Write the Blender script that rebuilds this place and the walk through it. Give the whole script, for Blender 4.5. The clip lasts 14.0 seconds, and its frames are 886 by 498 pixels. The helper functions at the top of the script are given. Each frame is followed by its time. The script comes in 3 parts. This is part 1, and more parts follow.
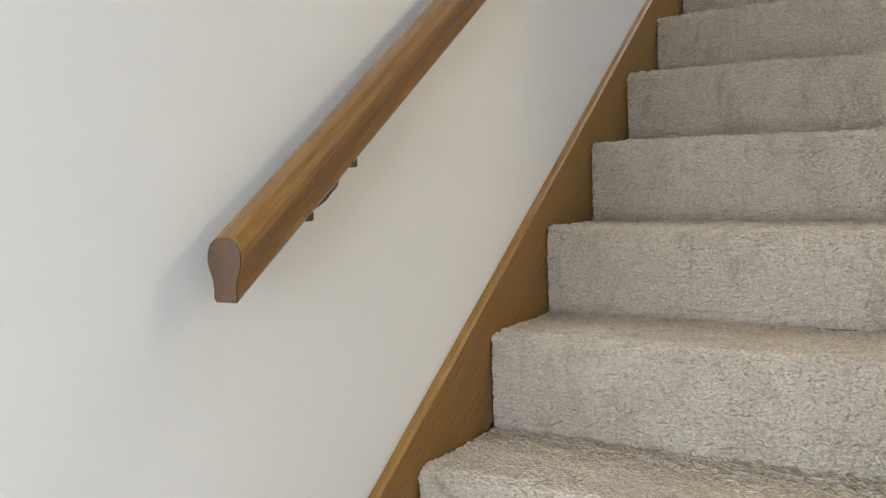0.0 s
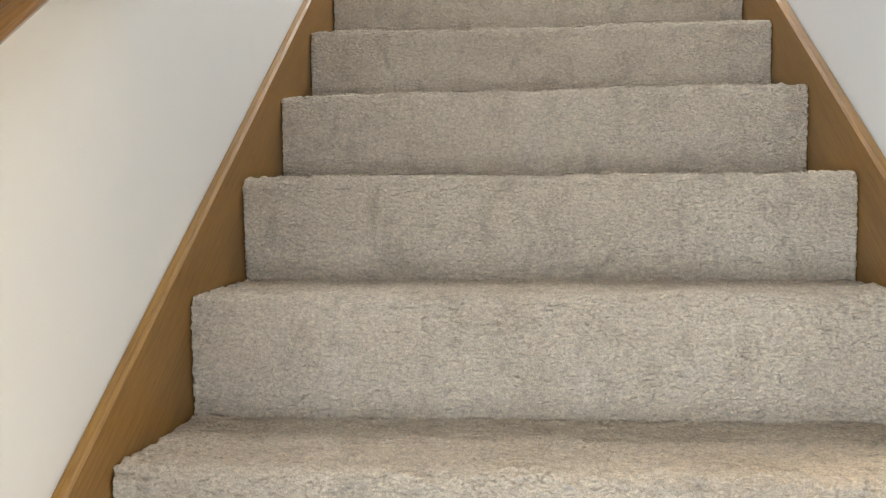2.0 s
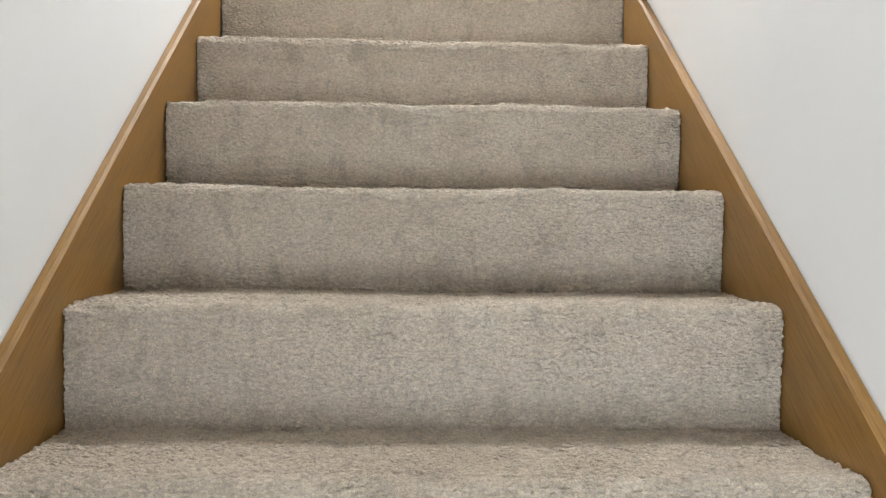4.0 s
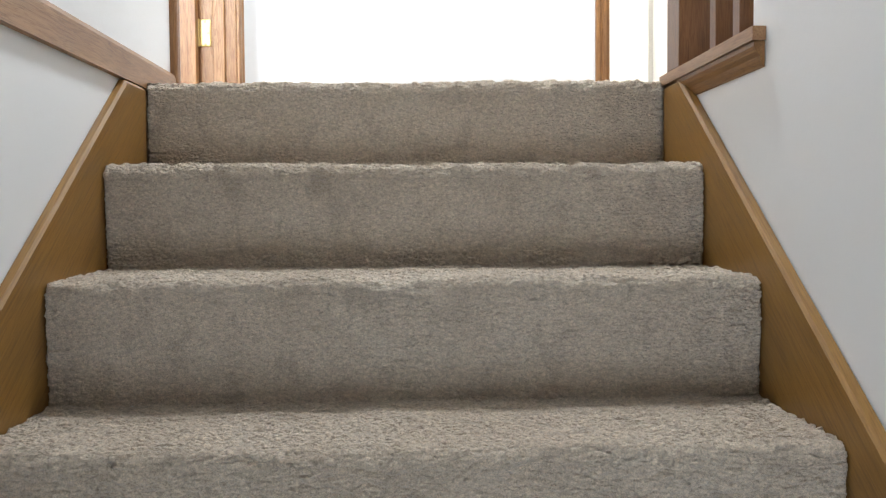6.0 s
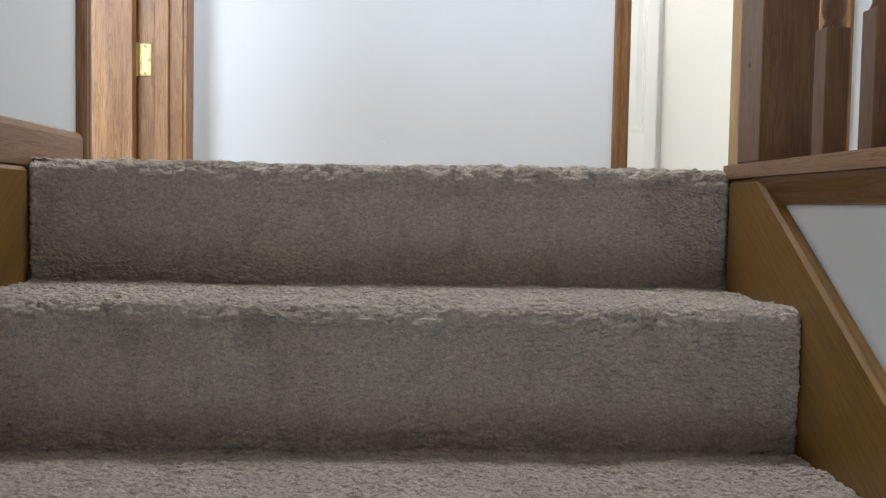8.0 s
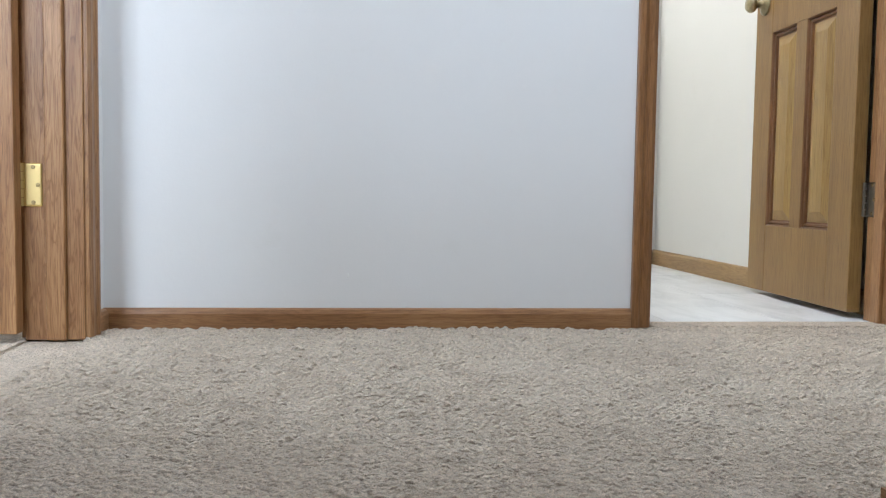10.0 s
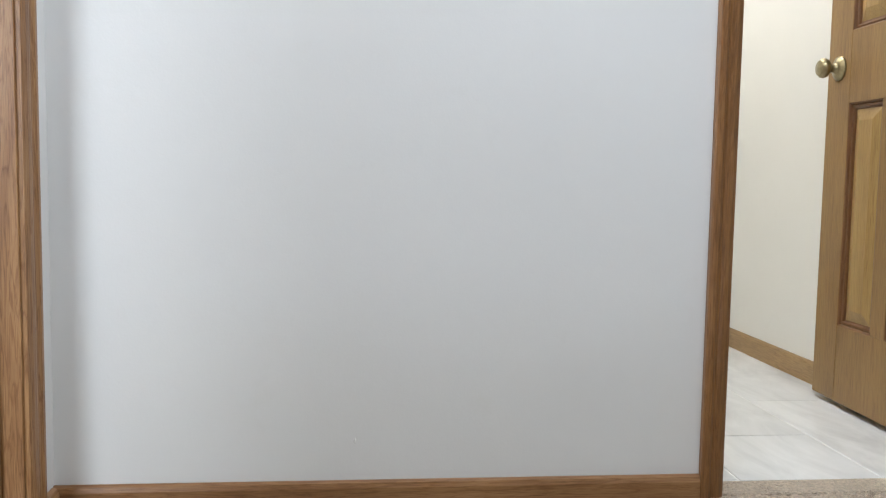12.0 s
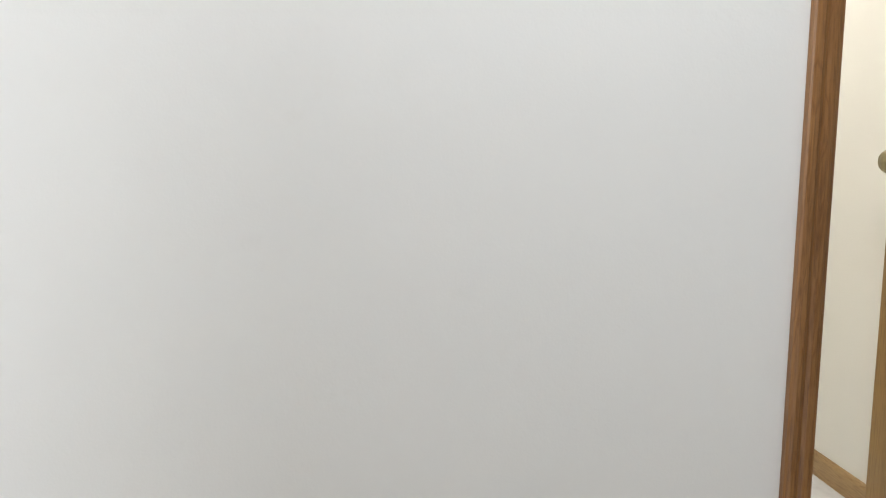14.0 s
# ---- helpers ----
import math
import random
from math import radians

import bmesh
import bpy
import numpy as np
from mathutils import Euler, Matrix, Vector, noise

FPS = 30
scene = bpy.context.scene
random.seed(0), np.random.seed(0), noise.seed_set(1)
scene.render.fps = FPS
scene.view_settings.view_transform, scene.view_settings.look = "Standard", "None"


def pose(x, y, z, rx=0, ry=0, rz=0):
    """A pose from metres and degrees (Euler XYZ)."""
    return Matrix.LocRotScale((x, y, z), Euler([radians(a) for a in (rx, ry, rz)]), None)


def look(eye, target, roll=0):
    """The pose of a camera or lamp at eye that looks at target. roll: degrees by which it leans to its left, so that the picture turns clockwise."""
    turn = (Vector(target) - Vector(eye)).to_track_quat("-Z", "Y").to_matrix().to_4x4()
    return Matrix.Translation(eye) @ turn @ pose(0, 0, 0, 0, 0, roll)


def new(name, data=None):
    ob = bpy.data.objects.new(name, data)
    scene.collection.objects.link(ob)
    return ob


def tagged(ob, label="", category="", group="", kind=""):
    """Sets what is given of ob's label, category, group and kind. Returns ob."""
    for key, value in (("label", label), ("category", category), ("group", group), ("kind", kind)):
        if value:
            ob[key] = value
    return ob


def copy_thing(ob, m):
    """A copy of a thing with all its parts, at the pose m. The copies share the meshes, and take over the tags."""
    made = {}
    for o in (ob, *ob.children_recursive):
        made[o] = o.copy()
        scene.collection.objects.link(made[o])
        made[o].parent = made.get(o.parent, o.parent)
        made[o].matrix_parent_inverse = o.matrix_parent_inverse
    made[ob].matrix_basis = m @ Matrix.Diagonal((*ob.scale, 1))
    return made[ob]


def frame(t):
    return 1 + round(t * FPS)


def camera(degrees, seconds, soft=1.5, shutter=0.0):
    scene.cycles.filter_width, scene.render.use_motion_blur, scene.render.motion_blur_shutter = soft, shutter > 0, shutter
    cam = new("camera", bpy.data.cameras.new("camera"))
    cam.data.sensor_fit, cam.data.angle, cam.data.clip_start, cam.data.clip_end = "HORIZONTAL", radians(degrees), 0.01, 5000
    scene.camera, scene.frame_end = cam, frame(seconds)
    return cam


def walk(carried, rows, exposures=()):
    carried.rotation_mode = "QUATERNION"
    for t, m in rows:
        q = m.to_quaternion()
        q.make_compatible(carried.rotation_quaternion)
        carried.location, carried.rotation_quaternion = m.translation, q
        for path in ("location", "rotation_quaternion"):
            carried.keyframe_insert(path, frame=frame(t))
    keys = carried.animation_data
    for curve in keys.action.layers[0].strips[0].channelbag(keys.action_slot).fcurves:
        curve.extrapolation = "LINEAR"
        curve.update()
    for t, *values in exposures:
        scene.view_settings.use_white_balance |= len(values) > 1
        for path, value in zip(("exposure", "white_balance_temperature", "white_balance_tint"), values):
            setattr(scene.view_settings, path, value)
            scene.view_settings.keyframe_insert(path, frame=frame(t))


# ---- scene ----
# ---- camera ----
LENS = 54.0
# seconds, x, y, z, yaw to the left, pitch up, lean
PATH = [
    (0, 0.237, -3.532, -1.194, 31.19, -4.41, -1.52),
    (0.5, 0.122, -3.413, -1.18, 19.35, -4.27, -1.94),
    (1, 0.049, -3.214, -1.149, 13.98, -3.85, -0.89),
    (1.5, -0.042, -3.017, -1.12, 10.88, -3.42, 0.82),
    (2, -0.031, -2.838, -0.989, 5.28, -2.36, -0.53),
    (2.5, -0.033, -2.725, -0.92, 2.95, -2.02, -0.74),
    (3, 0.008, -2.58, -0.814, 2.73, -1.68, -0.65),
    (3.5, -0.008, -2.457, -0.749, 1.72, -2.02, -0.06),
    (4, -0.025, -2.328, -0.618, -2.02, -1.65, 0.56),
    (4.2, -0.019, -2.289, -0.592, -2.3, -1.65, 0.43),
    (6.3, 0.008, -1.759, -0.249, -1.96, -2.34, -0.49),
    (6.5, 0.002, -1.729, -0.243, -2.02, -1.89, 0.31),
    (7, 0.009, -1.588, -0.212, -2.51, -1.54, 0.85),
    (7.5, 0.018, -1.472, -0.125, -3.33, -2.45, 1.32),
    (8, 0.012, -1.335, -0.061, -3.27, -2.81, 1.03),
    (8.2, 0.001, -1.27, -0.034, -5.15, -2.66, 2.19),
    (10.3, -0.014, -0.748, 0.359, -5.9, -4.13, 0.75),
    (10.5, -0.019, -0.712, 0.391, -5.93, -4.5, 0.68),
    (11, -0.025, -0.604, 0.466, -6.33, -5.07, 0.76),
    (11.5, 0.006, -0.488, 0.561, -6.16, -4.66, 0.63),
    (12, -0.021, -0.409, 0.604, -5.74, -4.8, 0.95),
    (12.5, -0.022, -0.289, 0.674, -6.69, -6.42, 1.27),
    (13, -0.035, -0.219, 0.727, -8.54, -7.11, 1.27),
    (13.5, 0.002, -0.051, 0.85, -8.45, -8.03, 0.9),
    (14, 0.003, 0.014, 0.981, -6.72, -8.09, 0.46),
]


def held(x, y, z, yaw, pitch, lean):
    eye = Vector((x, y, z))
    a, b = radians(yaw), radians(pitch)
    ahead = Vector((-math.sin(a) * math.cos(b), math.cos(a) * math.cos(b), math.sin(b)))
    level = Vector((math.cos(a), math.sin(a), 0))
    above = level.cross(ahead)
    c, s = math.cos(radians(lean)), math.sin(radians(lean))
    right = c * level + s * above
    up = c * above - s * level
    m = Matrix((right, up, -ahead)).transposed().to_4x4()
    return Matrix.Translation(eye) @ m


cam = camera(LENS, 14.0, soft=1.25)
walk(cam, [(t, held(*row)) for t, *row in PATH],
     exposures=[(0, 0.54, 6550, 10), (1.0, 0.8, 6250, 10), (2.0, 1.1, 6750, 10), (4.2, 1.33, 6500, 10), (6.3, 0.55, 6250, 10), (8.2, -0.2, 6000, 10), (10.3, -0.5, 5850, 10), (11.5, -0.58, 6100, 10), (12.5, -0.65, 6350, 10), (13.5, -0.68, 6600, 10), (14, -0.73, 6750, 10)])

# ---- plan ----
RISE, RUN, STEPS = 0.185, 0.2617, 12
HALF = 0.532            # half the carpet's width
WALL = 0.554            # stairwell wall faces
GROUND = -RISE * STEPS  # lower floor
YB = 1.159              # back wall of the landing
CEIL = 2.42
LX = -0.552             # left wall face
BATH_R, BATH_Y = 1.353, 3.02

# ---- world and lights ----
world = bpy.data.worlds.new("sky")
scene.world = world
world.use_nodes = True
wn = world.node_tree.nodes
sky = wn.new("ShaderNodeTexSky")
sky.sky_type, sky.sun_disc = "NISHITA", False
sky.sun_elevation, sky.sun_rotation = radians(35), radians(120)
world.node_tree.links.new(sky.outputs[0], wn["Background"].inputs[0])
wn["Background"].inputs[1].default_value = 0.08


def lamp(name, m, kind, power, color, sx=0.3, sy=0.3):
    data = bpy.data.lights.new(name, kind)
    data.energy, data.color = power, color
    if kind == "AREA":
        data.shape, data.size, data.size_y = "RECTANGLE", sx, sy
    else:
        data.shadow_soft_size = sx
    ob = new(name, data)
    ob.matrix_world = m
    return ob


# daylight through the lower hall's glazed garden door
lamp("lower_window_daylight", look((-0.42, -4.52, -1.25), (-0.3, -3.4, -1.75)), "AREA", 46, (0.74, 0.86, 1.0), 1.3, 1.1)
# warm ceiling lamp of the lower room, shining through the open side of the lower steps
lamp("lower_room_lamp", pose(1.0, -1.65, -0.22), "POINT", 13.5, (1.0, 0.80, 0.52), 0.06)
# daylight through the bedroom's south window
lamp("bedroom_window_daylight", look((-1.35, -1.38, 1.45), (-0.75, 0.65, 0.9)), "AREA", 68, (0.88, 0.94, 1.0), 0.9, 1.25)
# daylight through the bedroom's west window, reaching the landing carpet through the door
lamp("bedroom_west_daylight", look((-3.37, 0.55, 1.45), (0.0, 0.7, 0.0)), "AREA", 95, (0.86, 0.93, 1.0), 1.1, 1.2)
# flat ceiling lamp over the landing
lamp("landing_lamp", pose(0.3, 0.38, CEIL - 0.06), "AREA", 43, (0.89, 0.945, 1.0), 0.4, 0.4)
# bathroom lamp
lamp("bathroom_lamp", pose(0.7, 2.4, CEIL - 0.15), "POINT", 60, (1.0, 0.97, 0.92), 0.12)


# ---- materials ----
def nodes_of(name, rough, metal=0.0, spec=0.5):
    mat = bpy.data.materials.new(name)
    mat.use_nodes = True
    nt = mat.node_tree
    b = nt.nodes["Principled BSDF"]
    b.inputs["Roughness"].default_value = rough
    b.inputs["Metallic"].default_value = metal
    b.inputs["Specular IOR Level"].default_value = spec
    return mat, nt, b


def coords(nt, scale=(1, 1, 1), out="Object"):
    tc = nt.nodes.new("ShaderNodeTexCoord")
    mp = nt.nodes.new("ShaderNodeMapping")
    mp.inputs["Scale"].default_value = scale
    nt.links.new(tc.outputs[out], mp.inputs[0])
    return mp.outputs[0]


def world_coords(nt, scale=(1, 1, 1)):
    g = nt.nodes.new("ShaderNodeNewGeometry")
    mp = nt.nodes.new("ShaderNodeMapping")
    mp.inputs["Scale"].default_value = scale
    nt.links.new(g.outputs["Position"], mp.inputs[0])
    return mp.outputs[0]


def noise_tex(nt, vec, scale, detail=3.0, rough=0.55, distort=0.0):
    n = nt.nodes.new("ShaderNodeTexNoise")
    n.inputs["Scale"].default_value = scale
    n.inputs["Detail"].default_value = detail
    n.inputs["Roughness"].default_value = rough
    n.inputs["Distortion"].default_value = distort
    nt.links.new(vec, n.inputs["Vector"])
    return n.outputs["Fac"]


def ramp(nt, fac, stops):
    r = nt.nodes.new("ShaderNodeValToRGB")
    els = r.color_ramp.elements
    while len(els) < len(stops):
        els.new(0.5)
    for e, (p, c) in zip(els, stops):
        e.position, e.color = p, (*c, 1)
    nt.links.new(fac, r.inputs[0])
    return r.outputs[0]


def mixed(nt, fac, a, b, kind="MIX"):
    m = nt.nodes.new("ShaderNodeMix")
    m.data_type, m.blend_type = "RGBA", kind
    for sock, v in ((m.inputs[0], fac), (m.inputs[6], a), (m.inputs[7], b)):
        if isinstance(v, bpy.types.NodeSocket):
            nt.links.new(v, sock)
        elif isinstance(v, (int, float)):
            sock.default_value = v
        else:
            sock.default_value = (*v, 1)
    return m.outputs[2]


def math_node(nt, op, a, b=0.0):
    m = nt.nodes.new("ShaderNodeMath")
    m.operation = op
    for sock, v in zip(m.inputs, (a, b)):
        if isinstance(v, bpy.types.NodeSocket):
            nt.links.new(v, sock)
        else:
            sock.default_value = v
    return m.outputs[0]


def bump(nt, b, height, strength, dist):
    n = nt.nodes.new("ShaderNodeBump")
    n.inputs["Strength"].default_value = strength
    n.inputs["Distance"].default_value = dist
    nt.links.new(height, n.inputs["Height"])
    nt.links.new(n.outputs[0], b.inputs["Normal"])


def paint(name, color, rough=0.6, peel=0.25, spread=0.03):
    mat, nt, b = nodes_of(name, rough, spec=0.35)
    p = world_coords(nt)
    dark = tuple(c * (1 - 1.5 * spread) for c in color)
    c1 = ramp(nt, noise_tex(nt, p, 1.3, 4), [(0.3, dark), (0.7, color)])
    smudge = ramp(nt, noise_tex(nt, p, 7.0, 5, 0.65), [(0.62, (1, 1, 1)), (0.8, (0.965, 0.96, 0.95))])
    nt.links.new(mixed(nt, 1.0, c1, smudge, "MULTIPLY"), b.inputs["Base Color"])
    h = math_node(nt, "ADD", noise_tex(nt, p, 330, 2), math_node(nt, "MULTIPLY", noise_tex(nt, p, 60, 2), 1.5))
    bump(nt, b, h, peel, 0.0006)
    return mat


def wood(name, axis, light, dark, rough=0.38, fine=1.0, board=1.0, tilt=0.0, figure=0.7):
    """Stained and varnished timber with its grain along the axis."""
    mat, nt, b = nodes_of(name, rough, spec=0.45)
    info = nt.nodes.new("ShaderNodeObjectInfo")
    g = nt.nodes.new("ShaderNodeNewGeometry")
    add = nt.nodes.new("ShaderNodeVectorMath")
    add.operation = "ADD"
    sc = nt.nodes.new("ShaderNodeVectorMath")
    sc.operation = "SCALE"
    comb = nt.nodes.new("ShaderNodeCombineXYZ")
    for i in range(3):
        nt.links.new(info.outputs["Random"], comb.inputs[i])
    nt.links.new(comb.outputs[0], sc.inputs[0])
    sc.inputs["Scale"].default_value = 3.7
    lean = nt.nodes.new("ShaderNodeMapping")
    lean.inputs["Rotation"].default_value = (radians(tilt), 0, 0)
    nt.links.new(g.outputs["Position"], lean.inputs[0])
    nt.links.new(lean.outputs[0], add.inputs[0])
    nt.links.new(sc.outputs[0], add.inputs[1])

    def stretched(k):
        mp = nt.nodes.new("ShaderNodeMapping")
        mp.inputs["Scale"].default_value = tuple(1.0 if i == "xyz".index(axis) else k for i in range(3))
        nt.links.new(add.outputs[0], mp.inputs[0])
        return mp.outputs[0]

    mid = tuple((a + c) / 2 for a, c in zip(light, dark))
    broad = noise_tex(nt, stretched(9), 2.2 * board, 4, 0.6, 0.8)
    pores = noise_tex(nt, stretched(34), 16.0 * fine, 4, 0.7)
    base = ramp(nt, broad, [(0.3, dark), (0.5, mid), (0.72, light)])
    streak = ramp(nt, pores, [(0.36, (0.62, 0.56, 0.5)), (0.52, (1, 1, 1))])
    flame = ramp(nt, noise_tex(nt, stretched(14), 5.0, 2, 0.5, 2.2), [(0.43, (1, 1, 1)), (0.5, (0.66, 0.58, 0.5)), (0.57, (1, 1, 1))])
    col = mixed(nt, 0.8, base, streak, "MULTIPLY")
    col = mixed(nt, figure, col, flame, "MULTIPLY")
    nt.links.new(col, b.inputs["Base Color"])
    rr = math_node(nt, "ADD", math_node(nt, "MULTIPLY", pores, 0.22), rough - 0.1)
    nt.links.new(rr, b.inputs["Roughness"])
    bump(nt, b, pores, 0.25, 0.0006)
    return mat


def carpet_material(name):
    """Cut-pile carpet: fine fibres, brushed and trodden patches, with shade between the tufts painted in."""
    mat, nt, b = nodes_of(name, 0.95, spec=0.08)
    p = world_coords(nt)
    fibre = noise_tex(nt, p, 480, 3, 0.8)
    tuft = noise_tex(nt, world_coords(nt, (0.6, 0.8, 1.0)), 260, 2, 0.6, 0.6)
    patch = noise_tex(nt, p, 4.5, 5, 0.62, 0.6)
    worn = noise_tex(nt, world_coords(nt, (1.0, 1.0, 0.55)), 21.0, 4, 0.6, 0.7)
    col = ramp(nt, patch, [(0.3, (0.67, 0.555, 0.42)), (0.55, (0.76, 0.64, 0.495)), (0.75, (0.80, 0.69, 0.55))])
    stain = ramp(nt, worn, [(0.28, (0.74, 0.725, 0.71)), (0.47, (1, 1, 1))])
    col = mixed(nt, 0.85, col, stain, "MULTIPLY")
    # self-shading of the tufts, put into the colour
    tuft_shade = ramp(nt, tuft, [(0.34, (0.80, 0.78, 0.76)), (0.6, (1.08, 1.08, 1.08))])
    col = mixed(nt, 0.8, col, tuft_shade, "MULTIPLY")
    strand = ramp(nt, fibre, [(0.34, (0.68, 0.67, 0.66)), (0.64, (1.28, 1.28, 1.28))])
    col = mixed(nt, 0.8, col, strand, "MULTIPLY")
    rows = nt.nodes.new("ShaderNodeTexVoronoi")
    rows.inputs["Scale"].default_value = 185
    rows.inputs["Randomness"].default_value = 0.9
    nt.links.new(world_coords(nt, (0.55, 0.8, 1.0)), rows.inputs["Vector"])
    # painted shade: colour darkens away from each tuft's middle
    gap_shade = ramp(nt, rows.outputs["Distance"], [(0.35, (1.06, 1.06, 1.06)), (0.75, (0.6, 0.585, 0.57))])
    col = mixed(nt, 0.25, col, gap_shade, "MULTIPLY")
    nt.links.new(col, b.inputs["Base Color"])
    b.inputs["Sheen Weight"].default_value = 0.2
    b.inputs["Sheen Roughness"].default_value = 0.5
    vor = nt.nodes.new("ShaderNodeTexVoronoi")
    vor.feature = "SMOOTH_F1"
    vor.inputs["Scale"].default_value = 215
    vor.inputs["Smoothness"].default_value = 0.25
    nt.links.new(world_coords(nt, (0.75, 0.85, 1.0)), vor.inputs["Vector"])
    knot = math_node(nt, "SUBTRACT", 1.0, vor.outputs["Distance"])
    h = math_node(nt, "ADD", math_node(nt, "MULTIPLY", knot, 1.1), math_node(nt, "MULTIPLY", fibre, 0.9))
    h = math_node(nt, "SUBTRACT", h, math_node(nt, "MULTIPLY", rows.outputs["Distance"], 1.6))
    bump(nt, b, h, 1.0, 0.0055)
    return mat


def plain(name, color, rough=0.5, metal=0.0, grain=60.0, amount=0.12):
    mat, nt, b = nodes_of(name, rough, metal)
    p = world_coords(nt)
    n = noise_tex(nt, p, grain, 4)
    lo = tuple(c * (1 - amount) for c in color)
    nt.links.new(ramp(nt, n, [(0.35, lo), (0.7, color)]), b.inputs["Base Color"])
    nt.links.new(math_node(nt, "ADD", math_node(nt, "MULTIPLY", n, 0.2), rough - 0.1), b.inputs["Roughness"])
    return mat


def tile_material():
    mat, nt, b = nodes_of("grey_stone_tile", 0.32)
    info = nt.nodes.new("ShaderNodeObjectInfo")
    p = world_coords(nt, (3.5, 1, 1))
    cloud = noise_tex(nt, p, 2.6, 6, 0.6, 1.2)
    col = ramp(nt, cloud, [(0.3, (0.58, 0.59, 0.59)), (0.5, (0.70, 0.71, 0.71)), (0.72, (0.80, 0.81, 0.81))])
    tone = ramp(nt, info.outputs["Random"], [(0.0, (0.9, 0.9, 0.9)), (1.0, (1.04, 1.04, 1.04))])
    nt.links.new(mixed(nt, 1.0, col, tone, "MULTIPLY"), b.inputs["Base Color"])
    bump(nt, b, cloud, 0.15, 0.001)
    return mat


WALL_PAINT = paint("white_wall_paint", (0.80, 0.80, 0.79))
CREAM = paint("cream_wall_paint", (0.79, 0.775, 0.725))
CEILING = paint("ceiling_paint", (0.82, 0.82, 0.8), 0.8, 0.5)
WHITE = paint("white_gloss_paint", (0.82, 0.82, 0.8), 0.35, 0.05)
OAK_L, OAK_D = (0.44, 0.245, 0.105), (0.26, 0.125, 0.048)
SKIRT_WOOD = wood("honey_oak_board", "y", (0.31, 0.165, 0.040), (0.215, 0.108, 0.023), 0.36, 0.6, 0.7, -35.3, 0.35)
RAIL_WOOD = wood("handrail_oak", "y", (0.29, 0.148, 0.036), (0.19, 0.088, 0.020), 0.2, 1.0, 1.0, -35.3, 0.3)
RAIL_WOOD.node_tree.nodes["Principled BSDF"].inputs["Coat Weight"].default_value = 0.25
RAIL_WOOD.node_tree.nodes["Principled BSDF"].inputs["Coat Roughness"].default_value = 0.16
END_WOOD = wood("handrail_end_grain", "y", (0.105, 0.055, 0.028), (0.065, 0.032, 0.016), 0.45)
OAK_Z = wood("oak_upright", "z", OAK_L, OAK_D, 0.4, 1.0, 1.0, 0.0, 1.0)
OAK_X = wood("oak_across", "x", (0.40, 0.215, 0.09), (0.26, 0.125, 0.048), 0.4)
OAK_Y = wood("oak_along", "y", (0.40, 0.225, 0.105), (0.26, 0.13, 0.056), 0.4)
CASING_Z = wood("casing_red_oak", "z", (0.33, 0.16, 0.055), (0.205, 0.092, 0.03), 0.33)
# also colours the bathroom door's mouldings, as painted groove shade
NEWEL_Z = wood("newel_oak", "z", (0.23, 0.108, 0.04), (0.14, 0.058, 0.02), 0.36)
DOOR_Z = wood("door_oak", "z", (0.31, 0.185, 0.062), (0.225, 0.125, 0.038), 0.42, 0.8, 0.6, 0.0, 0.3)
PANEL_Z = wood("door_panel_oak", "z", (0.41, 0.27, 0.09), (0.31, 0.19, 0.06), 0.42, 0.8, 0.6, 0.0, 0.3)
BATH_Y_WOOD = wood("pale_honey_oak", "y", (0.42, 0.28, 0.125), (0.32, 0.195, 0.078), 0.42)
LEDGE_WOOD = wood("ledge_oak", "y", (0.27, 0.135, 0.042), (0.17, 0.078, 0.024), 0.36)
CARPET = carpet_material("beige_cut_pile_carpet")
BRASS = plain("satin_brass", (0.66, 0.52, 0.24), 0.48, 1.0, 40, 0.05)
KNOB = plain("antique_brass", (0.40, 0.335, 0.20), 0.33, 1.0, 120, 0.25)
LUG = plain("rail_bracket_bronze", (0.11, 0.065, 0.03), 0.5, 0.3)
STEEL = plain("dark_steel", (0.22, 0.2, 0.17), 0.4, 1.0)
SCREW = plain("screw_head", (0.35, 0.27, 0.13), 0.45, 1.0)
TILE = tile_material()
GROUT = plain("pale_grout", (0.86, 0.86, 0.85), 0.9, 0.0, 200)
# near-black: shade painted onto the step boards; also the newel's dark plug
SHADE_AND_PLUG = plain("edge_shade_and_plug_timber", (0.06, 0.035, 0.02), 0.7)


# ---- building blocks ----
def mesh_of(name, bm, mat, smooth=False):
    me = bpy.data.meshes.new(name)
    bm.normal_update()
    bm.to_mesh(me)
    bm.free()
    if smooth:
        for poly in me.polygons:
            poly.use_smooth = True
    for m in (mat if isinstance(mat, (list, tuple)) else [mat]):
        me.materials.append(m)
    return me


def part(name, bm, mat, parent=None, label="", smooth=False):
    ob = new(name, mesh_of(name, bm, mat, smooth))
    if parent:
        ob.parent = parent
    if label:
        tagged(ob, label)
    return ob


def block(x0, x1, y0, y1, z0, z1, bevel=0.0, seg=2, bm=None):
    bm = bm or bmesh.new()
    out = bmesh.ops.create_cube(bm, size=1.0)
    vs = out["verts"]
    for v in vs:
        v.co = Vector(((x0 + x1) / 2 + v.co.x * (x1 - x0), (y0 + y1) / 2 + v.co.y * (y1 - y0), (z0 + z1) / 2 + v.co.z * (z1 - z0)))
    if bevel:
        es = list({e for v in vs for e in v.link_edges})
        bmesh.ops.bevel(bm, geom=es, offset=bevel, segments=seg, affect="EDGES", profile=0.5)
    return bm


